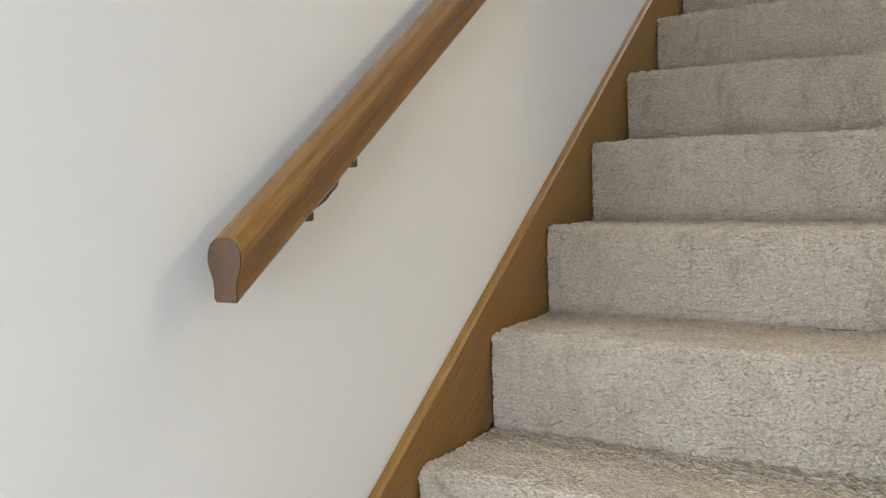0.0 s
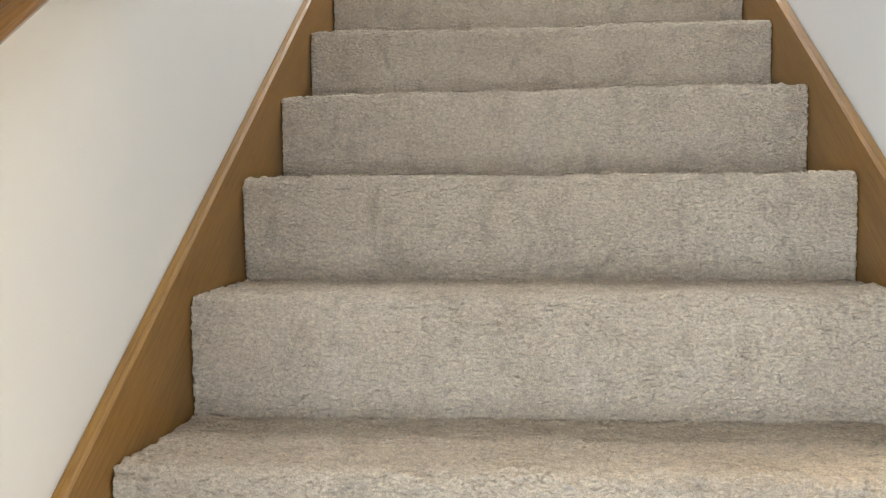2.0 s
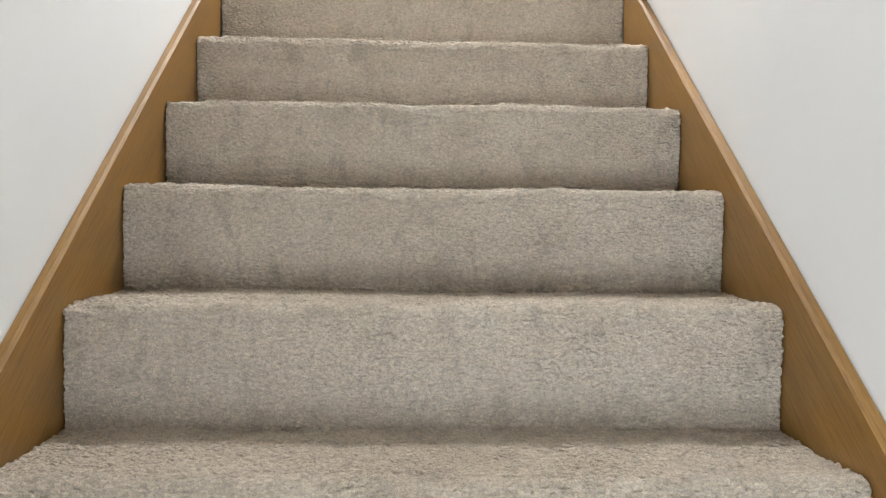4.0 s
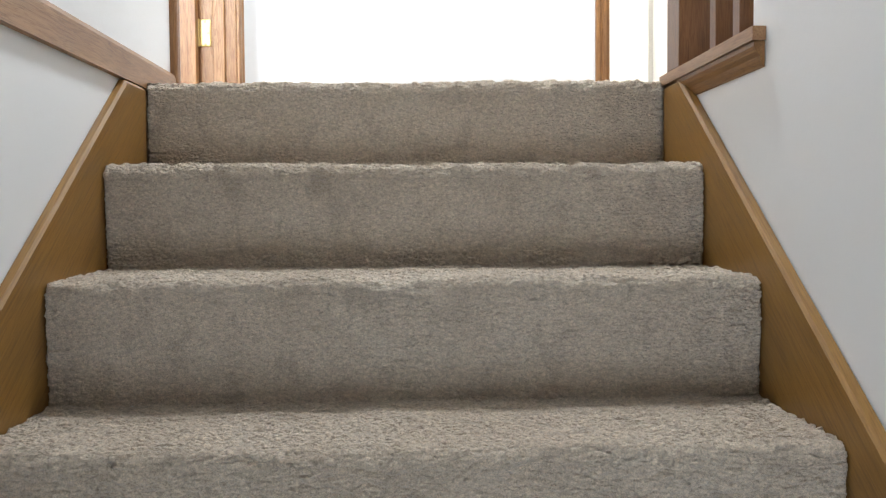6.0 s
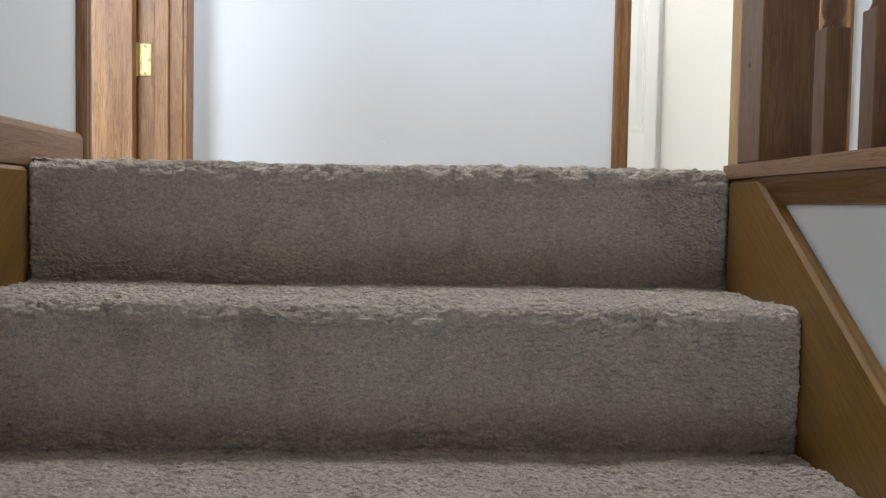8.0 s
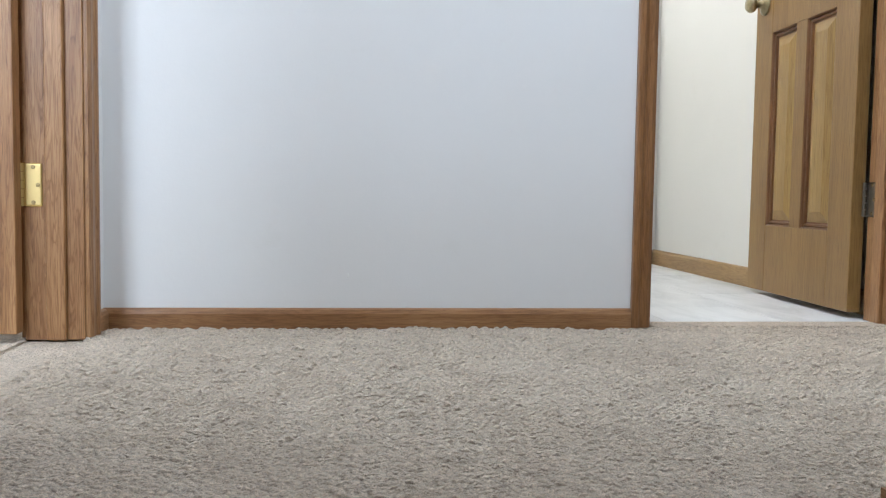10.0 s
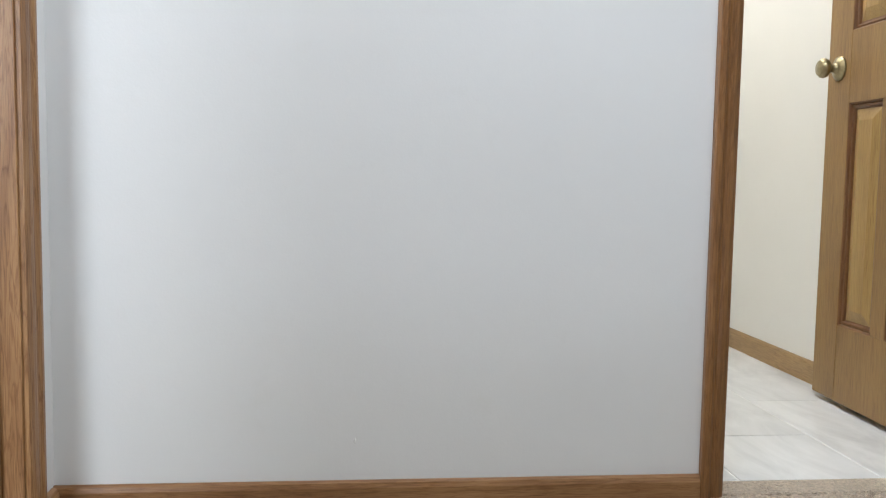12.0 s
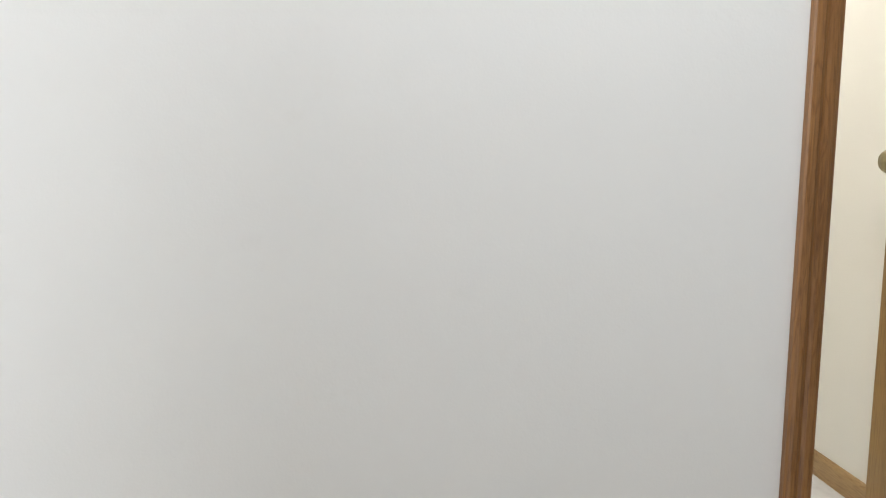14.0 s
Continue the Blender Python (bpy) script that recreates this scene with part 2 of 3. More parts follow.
def swept(profile, a, b, axis):
    """A closed profile of (u, v) drawn straight from a to b along the axis; u, v are the other two axes in order."""
    bm = bmesh.new()
    rings = []
    for t in (a, b):
        ring = []
        for u, v in profile:
            co = {"x": (t, u, v), "y": (u, t, v), "z": (u, v, t)}[axis]
            ring.append(bm.verts.new(co))
        rings.append(ring)
    n = len(profile)
    for i in range(n):
        bm.faces.new((rings[0][i], rings[0][(i + 1) % n], rings[1][(i + 1) % n], rings[1][i]))
    bm.faces.new(rings[0])
    bm.faces.new(rings[1])
    bmesh.ops.recalc_face_normals(bm, faces=bm.faces)
    return bm


def lathe(profile, at, axis="z", n=24):
    """Rings of (distance along the axis, radius) turned round it."""
    bm = bmesh.new()
    rings = []
    for d, r in profile:
        ring = []
        for i in range(n):
            a = 2 * math.pi * i / n
            c, s = r * math.cos(a), r * math.sin(a)
            off = {"z": (c, s, d), "x": (d, c, s), "y": (c, d, s)}[axis]
            ring.append(bm.verts.new(Vector(at) + Vector(off)))
        rings.append(ring)
    for r0, r1 in zip(rings, rings[1:]):
        for i in range(n):
            bm.faces.new((r0[i], r0[(i + 1) % n], r1[(i + 1) % n], r1[i]))
    bm.faces.new(rings[0])
    bm.faces.new(rings[-1])
    bmesh.ops.recalc_face_normals(bm, faces=bm.faces)
    return bm


def setting(name, bm, mat, label, category, smooth=False):
    return tagged(part(name, bm, mat, smooth=smooth), label, category, kind="structure")


def empty(name, at, label, category, group="", kind=""):
    ob = new(name)
    ob.location = at
    return tagged(ob, label, category, group, kind)


def under(thing, ob):
    """Parents a part, built in world coordinates, under its thing."""
    ob.parent = thing
    ob.matrix_parent_inverse = Matrix.Translation(thing.matrix_basis.translation).inverted()
    return ob


def joined(boxes):
    bm = bmesh.new()
    for b in boxes:
        block(*b, bm=bm)
    return bm


# ---- large structure ----
TH = 0.115
# left wall with the bedroom door opening
D1A, D1B, DH = 0.302, 1.02, 2.03
setting("wall_left", joined([
    (LX - TH, LX, -3.15, D1A - 0.02, GROUND, CEIL),
    (LX - TH, LX, D1B + 0.02, YB, GROUND, CEIL),
    (LX - TH, LX, D1A - 0.02, D1B + 0.02, DH + 0.02, CEIL),
    (LX - TH, LX, D1A - 0.02, D1B + 0.02, GROUND, -0.02)]),
    WALL_PAINT, "white painted plaster wall beside the carpeted stairs", "wall")
# back wall with the bathroom door opening
B0, B1 = 0.684, 1.285
YB2 = YB + TH
setting("wall_back", joined([
    (LX - TH, B0 - 0.02, YB, YB2, -0.3, CEIL),
    (B1 + 0.02, 3.2, YB, YB2, -0.3, CEIL),
    (B0 - 0.02, B1 + 0.02, YB, YB2, DH + 0.02, CEIL)]),
    WALL_PAINT, "white painted landing wall with a small chip", "wall")
# right wall of the stairwell, full height up to the balustrade
LEDGE_END = -0.484
CORNER = -0.432
OPEN_END, SLOPE = -1.70, RISE / RUN
right_wall = joined([
    (WALL, WALL + TH, OPEN_END, CORNER, GROUND, CEIL),
    (WALL, WALL + TH, CORNER, 0.05, GROUND, -0.011),
    (WALL, WALL + TH, -3.25, OPEN_END, -0.12, CEIL)])
# below the open side the wall follows the slope of the steps
low = [(-(STEPS - 1) * RUN - 0.1, GROUND), (OPEN_END, GROUND), (OPEN_END, OPEN_END * SLOPE + 0.06), (-(STEPS - 1) * RUN - 0.1, -(STEPS - 1) * RISE - 0.01)]
rings = [[right_wall.verts.new((x, y, z)) for y, z in low] for x in (WALL, WALL + TH)]
for i in range(4):
    right_wall.faces.new((rings[0][i], rings[0][(i + 1) % 4], rings[1][(i + 1) % 4], rings[1][i]))
right_wall.faces.new(rings[0])
right_wall.faces.new(rings[1])
bmesh.ops.recalc_face_normals(right_wall, faces=right_wall.faces)
setting("wall_right", right_wall, WALL_PAINT, "white painted stairwell wall, open beside the lower steps", "wall")
setting("wall_hall_south", block(WALL + TH, 3.2, -0.6, CORNER, -0.3, CEIL), WALL_PAINT, "white painted hall wall", "wall")
setting("wall_hall_east", block(3.2, 3.3, -0.6, YB2, -0.3, CEIL), WALL_PAINT, "white painted hall end wall", "wall")
setting("ceiling", block(LX - TH, 3.3, -3.4, YB2, CEIL, CEIL + 0.1), CEILING, "white textured ceiling over landing and stairs", "ceiling")
# well end over the stairs and the lower hall
setting("wall_well_south", block(LX, WALL + TH, -3.4, -3.3, -0.02, CEIL), WALL_PAINT, "white painted wall over the stair foot", "wall")
LWX, LSY, LNY = -2.2, -4.6, -0.6   # the lower rooms' west, south and north faces
setting("ceiling_lower", joined([(LWX, 2.6, LSY, -3.3, -0.12, -0.02), (WALL + TH, 2.6, -3.3, LNY, -0.12, -0.02)]), CEILING, "white ceiling of the lower rooms", "ceiling")
setting("floor_lower", joined([(LWX - 0.1, 2.7, LSY - 0.1, -2.7, GROUND - 0.1, GROUND), (WALL + TH, 2.7, -2.7, LNY + 0.1, GROUND - 0.1, GROUND)]), CARPET, "beige carpet of the lower rooms", "floor")
setting("wall_lower_east", block(2.6, 2.7, LSY, LNY, GROUND, -0.02), WALL_PAINT, "white painted lower room wall", "wall")
setting("wall_lower_west", block(LWX - 0.1, LWX, LSY, -3.15, GROUND, -0.02), WALL_PAINT, "white painted lower hall wall", "wall")
setting("wall_lower_north", joined([(WALL + TH, 2.7, LNY, LNY + 0.1, GROUND, -0.02), (LWX, LX - TH, -3.25, -3.15, GROUND, -0.02)]), WALL_PAINT, "white painted lower room wall", "wall")
setting("wall_lower_south", joined([
    (LWX - 0.1, -1.09, LSY - 0.1, LSY, GROUND, -0.02), (0.25, 2.7, LSY - 0.1, LSY, GROUND, -0.02),
    (-1.09, 0.25, LSY - 0.1, LSY, GROUND, -1.97), (-1.09, 0.25, LSY - 0.1, LSY, -0.55, -0.02)]), WALL_PAINT, "white painted lower hall wall with a wide window", "wall")
# bedroom behind the left wall
setting("floor_bedroom", block(-3.4, LX - TH, -1.4, 2.4, -0.3, -0.004), CARPET, "beige bedroom carpet", "floor")
setting("ceiling_bedroom", block(-3.4, LX - TH, -1.4, 2.4, CEIL, CEIL + 0.1), CEILING, "white bedroom ceiling", "ceiling")
setting("wall_bedroom", joined([
    (-3.4, LX - TH, 2.4, 2.5, -0.3, CEIL), (-3.5, -3.4, -1.5, -0.05, -0.3, CEIL), (-3.5, -3.4, 1.15, 2.5, -0.3, CEIL),
    (-3.5, -3.4, -0.05, 1.15, -0.3, 0.8), (-3.5, -3.4, -0.05, 1.15, 2.1, CEIL),
    (-3.4, -1.85, -1.5, -1.4, -0.3, CEIL), (-0.85, LX - TH, -1.5, -1.4, -0.3, CEIL),
    (-1.85, -0.85, -1.5, -1.4, -0.3, 0.8), (-1.85, -0.85, -1.5, -1.4, 2.1, CEIL),
    (LX - TH, LX - TH + 0.004, YB2, 2.4, -0.3, CEIL)]), WALL_PAINT, "white bedroom walls with south and west windows", "wall")
# bathroom
for side, box in (("east", (BATH_R, BATH_R + 0.1, YB2, BATH_Y + 0.1, -0.3, CEIL)), ("north", (-0.3, BATH_R, BATH_Y, BATH_Y + 0.1, -0.3, CEIL)), ("west", (-0.4, -0.3, YB2, BATH_Y + 0.1, -0.3, CEIL))):
    setting("wall_bath_" + side, block(*box), CREAM, "cream painted bathroom wall", "wall")
setting("ceiling_bath", block(-0.4, BATH_R + 0.1, YB2, BATH_Y + 0.1, CEIL, CEIL + 0.1), CEILING, "white bathroom ceiling", "ceiling")


# ---- stairs ----
def step_profile(gap):
    """The carpet over one riser and tread, from the foot of the riser over the nosing to the next riser, in even steps: (y, z) from the nosing."""
    r = 0.021
    raw = [(0.006 * (1 - f) ** 2, -RISE + f * (RISE - r)) for f in np.linspace(0, 1, 60)]
    raw += [(r - r * math.cos(a), -r + r * math.sin(a)) for a in np.linspace(0, math.pi / 2, 20)[1:]]
    raw += [(y, -0.0022 * math.sin(math.pi * min(1, (y - r) / (RUN - r)))) for y in np.linspace(r, RUN + 0.012, 70)[1:]]
    raw = np.array(raw)
    run = np.r_[0, np.cumsum(np.hypot(*np.diff(raw, axis=0).T))]
    even = np.linspace(0, run[-1], int(run[-1] / gap) + 1)
    return even, np.interp(even, run, raw[:, 0]), np.interp(even, run, raw[:, 1])


def smooth_noise(u, v, size, rng):
    """Soft bumps of the given size over a sheet, from -1 to 1."""
    gu, gv = u / size, v / size
    iu, iv = np.floor(gu).astype(int), np.floor(gv).astype(int)
    fu, fv = gu - iu, gv - iv
    fu, fv = fu * fu * (3 - 2 * fu), fv * fv * (3 - 2 * fv)
    iu, iv = iu - iu.min(), iv - iv.min()
    table = rng.uniform(-1, 1, (iu.max() + 2, iv.max() + 2))
    return (table[iu, iv] * (1 - fu) * (1 - fv) + table[iu + 1, iv] * fu * (1 - fv) + table[iu, iv + 1] * (1 - fu) * fv + table[iu + 1, iv + 1] * fu * fv)


def pile(u, v, rng, cu=0.0098, cv=0.0056, high=0.0074):
    """The height of cut pile over a sheet: single leaning tufts, clumps and trodden hollows."""
    u = u + 0.0022 * smooth_noise(u, v, 0.011, rng)
    v = v + 0.0018 * smooth_noise(u, v, 0.013, rng)
    gu, gv = u / cu, v / cv
    iu, iv = np.floor(gu).astype(int), np.floor(gv).astype(int)
    iu, iv, gu, gv = iu - iu.min() + 1, iv - iv.min() + 1, gu - iu.min() + 1, gv - iv.min() + 1
    ju, jv, top = (rng.uniform(a, b, (iu.max() + 3, iv.max() + 3)) for a, b in ((0.1, 0.9), (0.1, 0.9), (0.45, 1.0)))
    best = np.zeros(u.shape)
    for du in (-1, 0, 1):
        for dv in (-1, 0, 1):
            a, b = iu + du, iv + dv
            d2 = (a + ju[a, b] - gu) ** 2 + (b + jv[a, b] - gv) ** 2
            best = np.maximum(best, top[a, b] * np.sqrt(np.clip(1 - d2 / 0.75, 0, 1)))
    clump = smooth_noise(u, v, 0.0135, rng)
    lay = smooth_noise(u, v * 2.6, 0.021, rng)
    return high * best + 0.0013 * clump + 0.0026 * lay + 0.0008 * smooth_noise(u, v, 0.05, rng) + 0.002 * smooth_noise(u, v, 0.19, rng)


def sheet_mesh(name, points, mat):
    """A smooth sheet from a grid of points, rows by columns by 3."""
    rows, cols = points.shape[:2]
    n = np.arange(rows * cols).reshape(rows, cols)
    quads = np.stack([n[:-1, :-1], n[:-1, 1:], n[1:, 1:], n[1:, :-1]], -1).reshape(-1, 4)
    me = bpy.data.meshes.new(name)
    me.vertices.add(rows * cols)
    me.vertices.foreach_set("co", points.reshape(-1).astype(np.float32))
    me.loops.add(quads.size)
    me.loops.foreach_set("vertex_index", quads.reshape(-1).astype(np.int32))
    me.polygons.add(len(quads))
    me.polygons.foreach_set("loop_start", np.arange(0, quads.size, 4, dtype=np.int32))
    me.polygons.foreach_set("use_smooth", np.ones(len(quads), dtype=bool))
    me.materials.append(mat)
    me.update(calc_edges=True)
    me.validate()
    return me


def step_carpet(seed, gap=0.0022):
    rng = np.random.default_rng(seed)
    run, py, pz = step_profile(gap)
    xs = np.linspace(-HALF - 0.001, HALF + 0.001, int(2 * HALF / gap))
    u, v = np.meshgrid(xs, run)
    ty, tz = np.gradient(py), np.gradient(pz)
    size = np.hypot(ty, tz)
    ny, nz = -tz / size, ty / size
    nose = np.exp(-((run - RISE + 0.012) / 0.016) ** 2)[:, None]
    d = (pile(u, v, rng) - 0.0038) * (1 + 0.5 * nose)
    ragged = rng.uniform(-0.0022, 0.0012, len(run))
    x = u.copy()
    x[:, 0] -= ragged
    x[:, -1] += ragged[::-1]
    d[:, 0] -= 0.003
    d[:, -1] -= 0.003
    # a slightly wavy nosing
    wave = 0.002 * smooth_noise(u, 0 * u, 0.22, rng) * np.exp(-((v - RISE) / 0.05) ** 2)
    return sheet_mesh("step_carpet", np.stack([x, py[:, None] + ny[:, None] * d, pz[:, None] + nz[:, None] * d + wave], -1), CARPET)


stairs = empty("staircase", (0, 0, GROUND), "straight flight of stairs fully covered in beige carpet", "staircase", kind="structure")
carpets = [step_carpet(11 + i) for i in range(4)]
low_carpet = step_carpet(31, 0.004)
for k in range(STEPS):
    y0, z0 = -k * RUN, -k * RISE
    ob = new("step_carpet", carpets[k % 4] if k < 10 else low_carpet)
    ob.parent = stairs
    ob.location = (0, y0, z0 - GROUND)
    # board coloured near-black, a painted shade line along the carpet's edges
    under(stairs, part("step_board", block(-HALF - 0.0015, HALF + 0.0015, y0 + 0.012, y0 + RUN + 0.01, z0 - RISE, z0 - 0.012), SHADE_AND_PLUG))


def skirt(side):
    """A sloped board up the wall beside the steps, its inner top edge chamfered."""
    s = 1 if side > 0 else -1
    xi, xo = s * (HALF + 0.002), s * (WALL - 0.002 if s > 0 else -LX - 0.002)
    up = 0.072 if s < 0 else 0.062
    bm = bmesh.new()
    y_lo, slope = -(STEPS - 1) * RUN - 0.12, RISE / RUN
    y_hi = -0.004
    top_y = (-0.012 - up) / slope
    rows = []
    for y in (y_lo, top_y, y_hi):
        zt = min(y * slope + up, -0.012) if y < y_hi else -0.012
        zb = max(GROUND, y * slope - 0.33)
        rows.append([(xi, y, zb), (xi, y, zt - 0.007), (xi + s * 0.005, y, zt - 0.001), (xo, y, zt), (xo, y, zb)])
    vs = [[bm.verts.new(p) for p in r] for r in rows]
    for a, b in zip(vs, vs[1:]):
        for i in range(5):
            bm.faces.new((a[i], a[(i + 1) % 5], b[(i + 1) % 5], b[i]))
    bm.faces.new(vs[0])
    bm.faces.new(vs[-1])
    bmesh.ops.recalc_face_normals(bm, faces=bm.faces)
    return setting("skirt_board", bm, SKIRT_WOOD, "honey-stained oak skirt board rising beside the carpeted steps", "skirt board")


skirt(-1)
skirt(1)

# ---- landing floor ----
rng = np.random.default_rng(5)
u, v = np.meshgrid(np.linspace(LX, 1.36, 720), np.linspace(0.02, YB, 430))
land_points = np.stack([u, v, pile(u, v, rng, 0.0125, 0.0105, 0.0115) - 0.0085], -1)
land = tagged(new("landing_carpet", sheet_mesh("landing_carpet", land_points, CARPET)), "beige cut-pile carpet on the upstairs landing", "carpet", kind="structure")
setting("landing_floor", joined([(LX - TH, WALL + TH, 0.022, YB2 - 0.04, -0.17, -0.008), (WALL + TH, 3.2, LEDGE_END, YB2 - 0.04, -0.17, -0.008)]),
        CARPET, "carpeted floor of landing and side hall", "floor")
strip = block(B0, B1, YB, YB + 0.072, -0.008, 0.002, 0.003)
setting("threshold_carpet", strip, CARPET, "beige carpet edge under the bathroom door", "carpet")

# ---- trim ----
BBH = 0.044


def baseboard(axis, a, b, face, side, name="baseboard", h=BBH, mat=None, label="honey-stained oak baseboard above the carpet", z=0.0):
    """A board with an eased top edge against a wall face; side: the way it stands proud."""
    t = 0.013 * side
    prof = [(face + 0.0005 * side, z - 0.01), (face + t, z - 0.01), (face + t, z + h - 0.012), (face + 0.72 * t, z + h - 0.003), (face + 0.3 * t, z + h), (face + 0.0005 * side, z + h)]
    bm = swept(prof, a, b, axis)
    return setting(name, bm, mat or (OAK_X if axis == "x" else OAK_Y), label, "baseboard")


baseboard("x", LX, 0.635, YB, -1)
baseboard("y", D1B + 0.065, YB - 0.014, LX, 1)
baseboard("y", -1.7, D1A - 0.059, LX, 1, label="level oak baseboard running on above the stairs", h=0.057)
baseboard("x", 1.345, 3.2, YB, -1)


def casing(axis_x, face, a, b, h, side, name, mat):
    """An upright rounded casing; the profile lies across it from a (outer edge) to b (inner edge)."""
    w = b - a
    pts = []
    shape = [(0.0, 0.0), (0.0, 0.011), (0.05, 0.0145), (0.16, 0.0165), (0.3, 0.0165), (0.42, 0.0125), (0.5, 0.0115), (0.62, 0.0135), (0.8, 0.013), (0.93, 0.0105), (1.0, 0.0085), (1.0, 0.0)]
    for u, v in shape:
        p, q = a + w * u, face + side * (v + 0.0005)
        pts.append((p, q) if axis_x else (q, p))
    return part(name, swept(pts, 0.0, h, "z"), mat)


def door_frame(label):
    return empty("door_frame", (0, 0, 0), label, "door frame", kind="structure")


# bedroom door frame in the left wall
f1 = door_frame("stained red oak door frame with rounded casing")
under(f1, casing(False, LX, D1A - 0.057, D1A - 0.004, DH + 0.05, 1, "casing", CASING_Z))
under(f1, casing(False, LX, D1B + 0.063, D1B + 0.005, DH + 0.05, 1, "casing", OAK_Z))
under(f1, part("head_casing", block(LX + 0.001, LX + 0.016, D1A - 0.057, D1B + 0.063, DH + 0.051, DH + 0.108, 0.003), OAK_Y))
for a, b in ((D1A - 0.02, D1A), (D1B, D1B + 0.02)):
    under(f1, part("jamb", block(LX - TH - 0.001, LX + 0.001, a, b, -0.004, DH + 0.02, 0.0015), OAK_Z))
under(f1, part("head_jamb", block(LX - TH, LX, D1A, D1B, DH, DH + 0.02), OAK_Y))
under(f1, casing(False, LX - TH, D1B + 0.063, D1B + 0.005, DH + 0.05, -1, "casing", OAK_Z))
# the stop stands on the hall side, leaving the hinge rebate free
for a, b in ((D1A, D1A + 0.011), (D1B - 0.011, D1B)):
    under(f1, part("door_stop", block(LX - 0.072, LX - 0.034, a, b, -0.004, DH, 0.003), OAK_Z))


def hinge(name, frame_ob, plate, pin, screws, face, mat=BRASS):
    """plate: a block; pin: (x, y, z0, z1); screws on the plate's face."""
    h = under(frame_ob, part(name, block(*plate, 0.004, 3), mat, label="satin brass butt hinge leaf"))
    kn = bmesh.new()
    x, y, z0, z1 = pin
    n = 5
    for i in range(n):
        a, b = z0 + (z1 - z0) * i / n + 0.0006, z0 + (z1 - z0) * (i + 1) / n - 0.0006
        m = bmesh.ops.create_cone(kn, cap_ends=True, segments=14, radius1=0.0058, radius2=0.0058, depth=b - a)
        for v in m["verts"]:
            v.co += Vector((x, y, (a + b) / 2))
    k = part("knuckle", kn, mat, smooth=False)
    k.parent = h
    k.matrix_parent_inverse = Matrix.Identity(4)
    for sx, sy, sz in screws:
        s = part("screw", lathe([(-0.001, 0.0042), (0.0006, 0.0042), (0.0012, 0.003)], (0, 0, 0), "y" if face == "y" else "x", 12), SCREW)
        s.parent = h
        s.matrix_parent_inverse = Matrix.Identity(4)
        s.location = (sx, sy, sz)
        if face == "y":
            s.rotation_euler = (0, 0, math.pi)
        else:
            s.rotation_euler = (0, 0, math.pi)
    return h


HZ0 = 0.267
for z in (HZ0, 1.02, 1.72):
    hinge("hinge", f1, (-0.6655, -0.631, D1B - 0.0022, D1B + 0.001, z, z + 0.087), (-0.671, D1B - 0.004, z, z + 0.087),
          [(-0.648, D1B - 0.0024, z + 0.008), (-0.639, D1B - 0.0024, z + 0.043), (-0.648, D1B - 0.0024, z + 0.079)], "y")


PANEL_STEPS = [(0.0, -0.001), (0.003, -0.003), (0.005, -0.009), (0.009, -0.0065), (0.013, -0.0075), (0.015, -0.0135), (0.019, -0.0135), (0.048, -0.004)]


def panel_door(name, width, height, label, mats, foot=0.205, stile=0.0):
    """A six-panel door leaf in its own frame: hinge edge at x = 0, leaf to x = width, faces at y = 0 and y = -0.035, foot at z = 0."""
    rail_mat, panel_mat, mould_mat = mats
    thing = empty(name, (0, 0, 0), label, "door", kind="structure")
    t, st, mid = 0.035, 0.116 * width / 0.61 if width < 0.65 else 0.112, 0.064 * width / 0.61 if width < 0.65 else 0.105
    st = stile or st
    lock = 1.25 if stile else 0.797
    rails = [(0.0, foot), (lock, lock + 0.188), (1.56, 1.66), (height - 0.115, height)]
    pw = (width - 2 * st - mid) / 2

    def add(nm, bm, mat):
        o = part(nm, bm, mat)
        o.parent = thing
        return o

    for x0 in (0.0, width - st):
        add("stile", block(x0, x0 + st, -t, 0, 0, height, 0.002), rail_mat)
    for z0, z1 in rails:
        add("rail", block(st, width - st, -t + 0.0004, -0.0004, z0, z1, 0.001), rail_mat)
    for (_, za), (zb, _) in zip(rails, rails[1:]):
        add("muntin", block(st + pw, st + pw + mid, -t + 0.0004, -0.0004, za, zb, 0.001), rail_mat)
        for x0 in (st, st + pw + mid):
            x1 = x0 + pw
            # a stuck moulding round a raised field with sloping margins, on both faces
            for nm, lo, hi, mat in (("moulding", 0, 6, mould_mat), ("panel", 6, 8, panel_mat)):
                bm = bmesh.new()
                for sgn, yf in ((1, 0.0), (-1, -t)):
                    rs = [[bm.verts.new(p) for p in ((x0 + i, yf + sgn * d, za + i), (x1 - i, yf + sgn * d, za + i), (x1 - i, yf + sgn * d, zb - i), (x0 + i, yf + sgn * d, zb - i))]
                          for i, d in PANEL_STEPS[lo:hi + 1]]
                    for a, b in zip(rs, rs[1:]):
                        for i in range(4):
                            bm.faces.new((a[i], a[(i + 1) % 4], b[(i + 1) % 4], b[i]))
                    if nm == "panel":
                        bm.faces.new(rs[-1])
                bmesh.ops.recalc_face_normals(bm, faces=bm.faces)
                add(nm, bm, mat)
    return thing


# bedroom door, opened into the room, square to the wall
d1 = panel_door("door_1", 0.705, 2.005, "stained oak panel door standing open into the bedroom", (OAK_Z, OAK_Z, OAK_Z))
d1.matrix_basis = Matrix.Translation((-0.6695, D1B - 0.042, 0.014)) @ pose(0, 0, 0, 0, 0, 180)

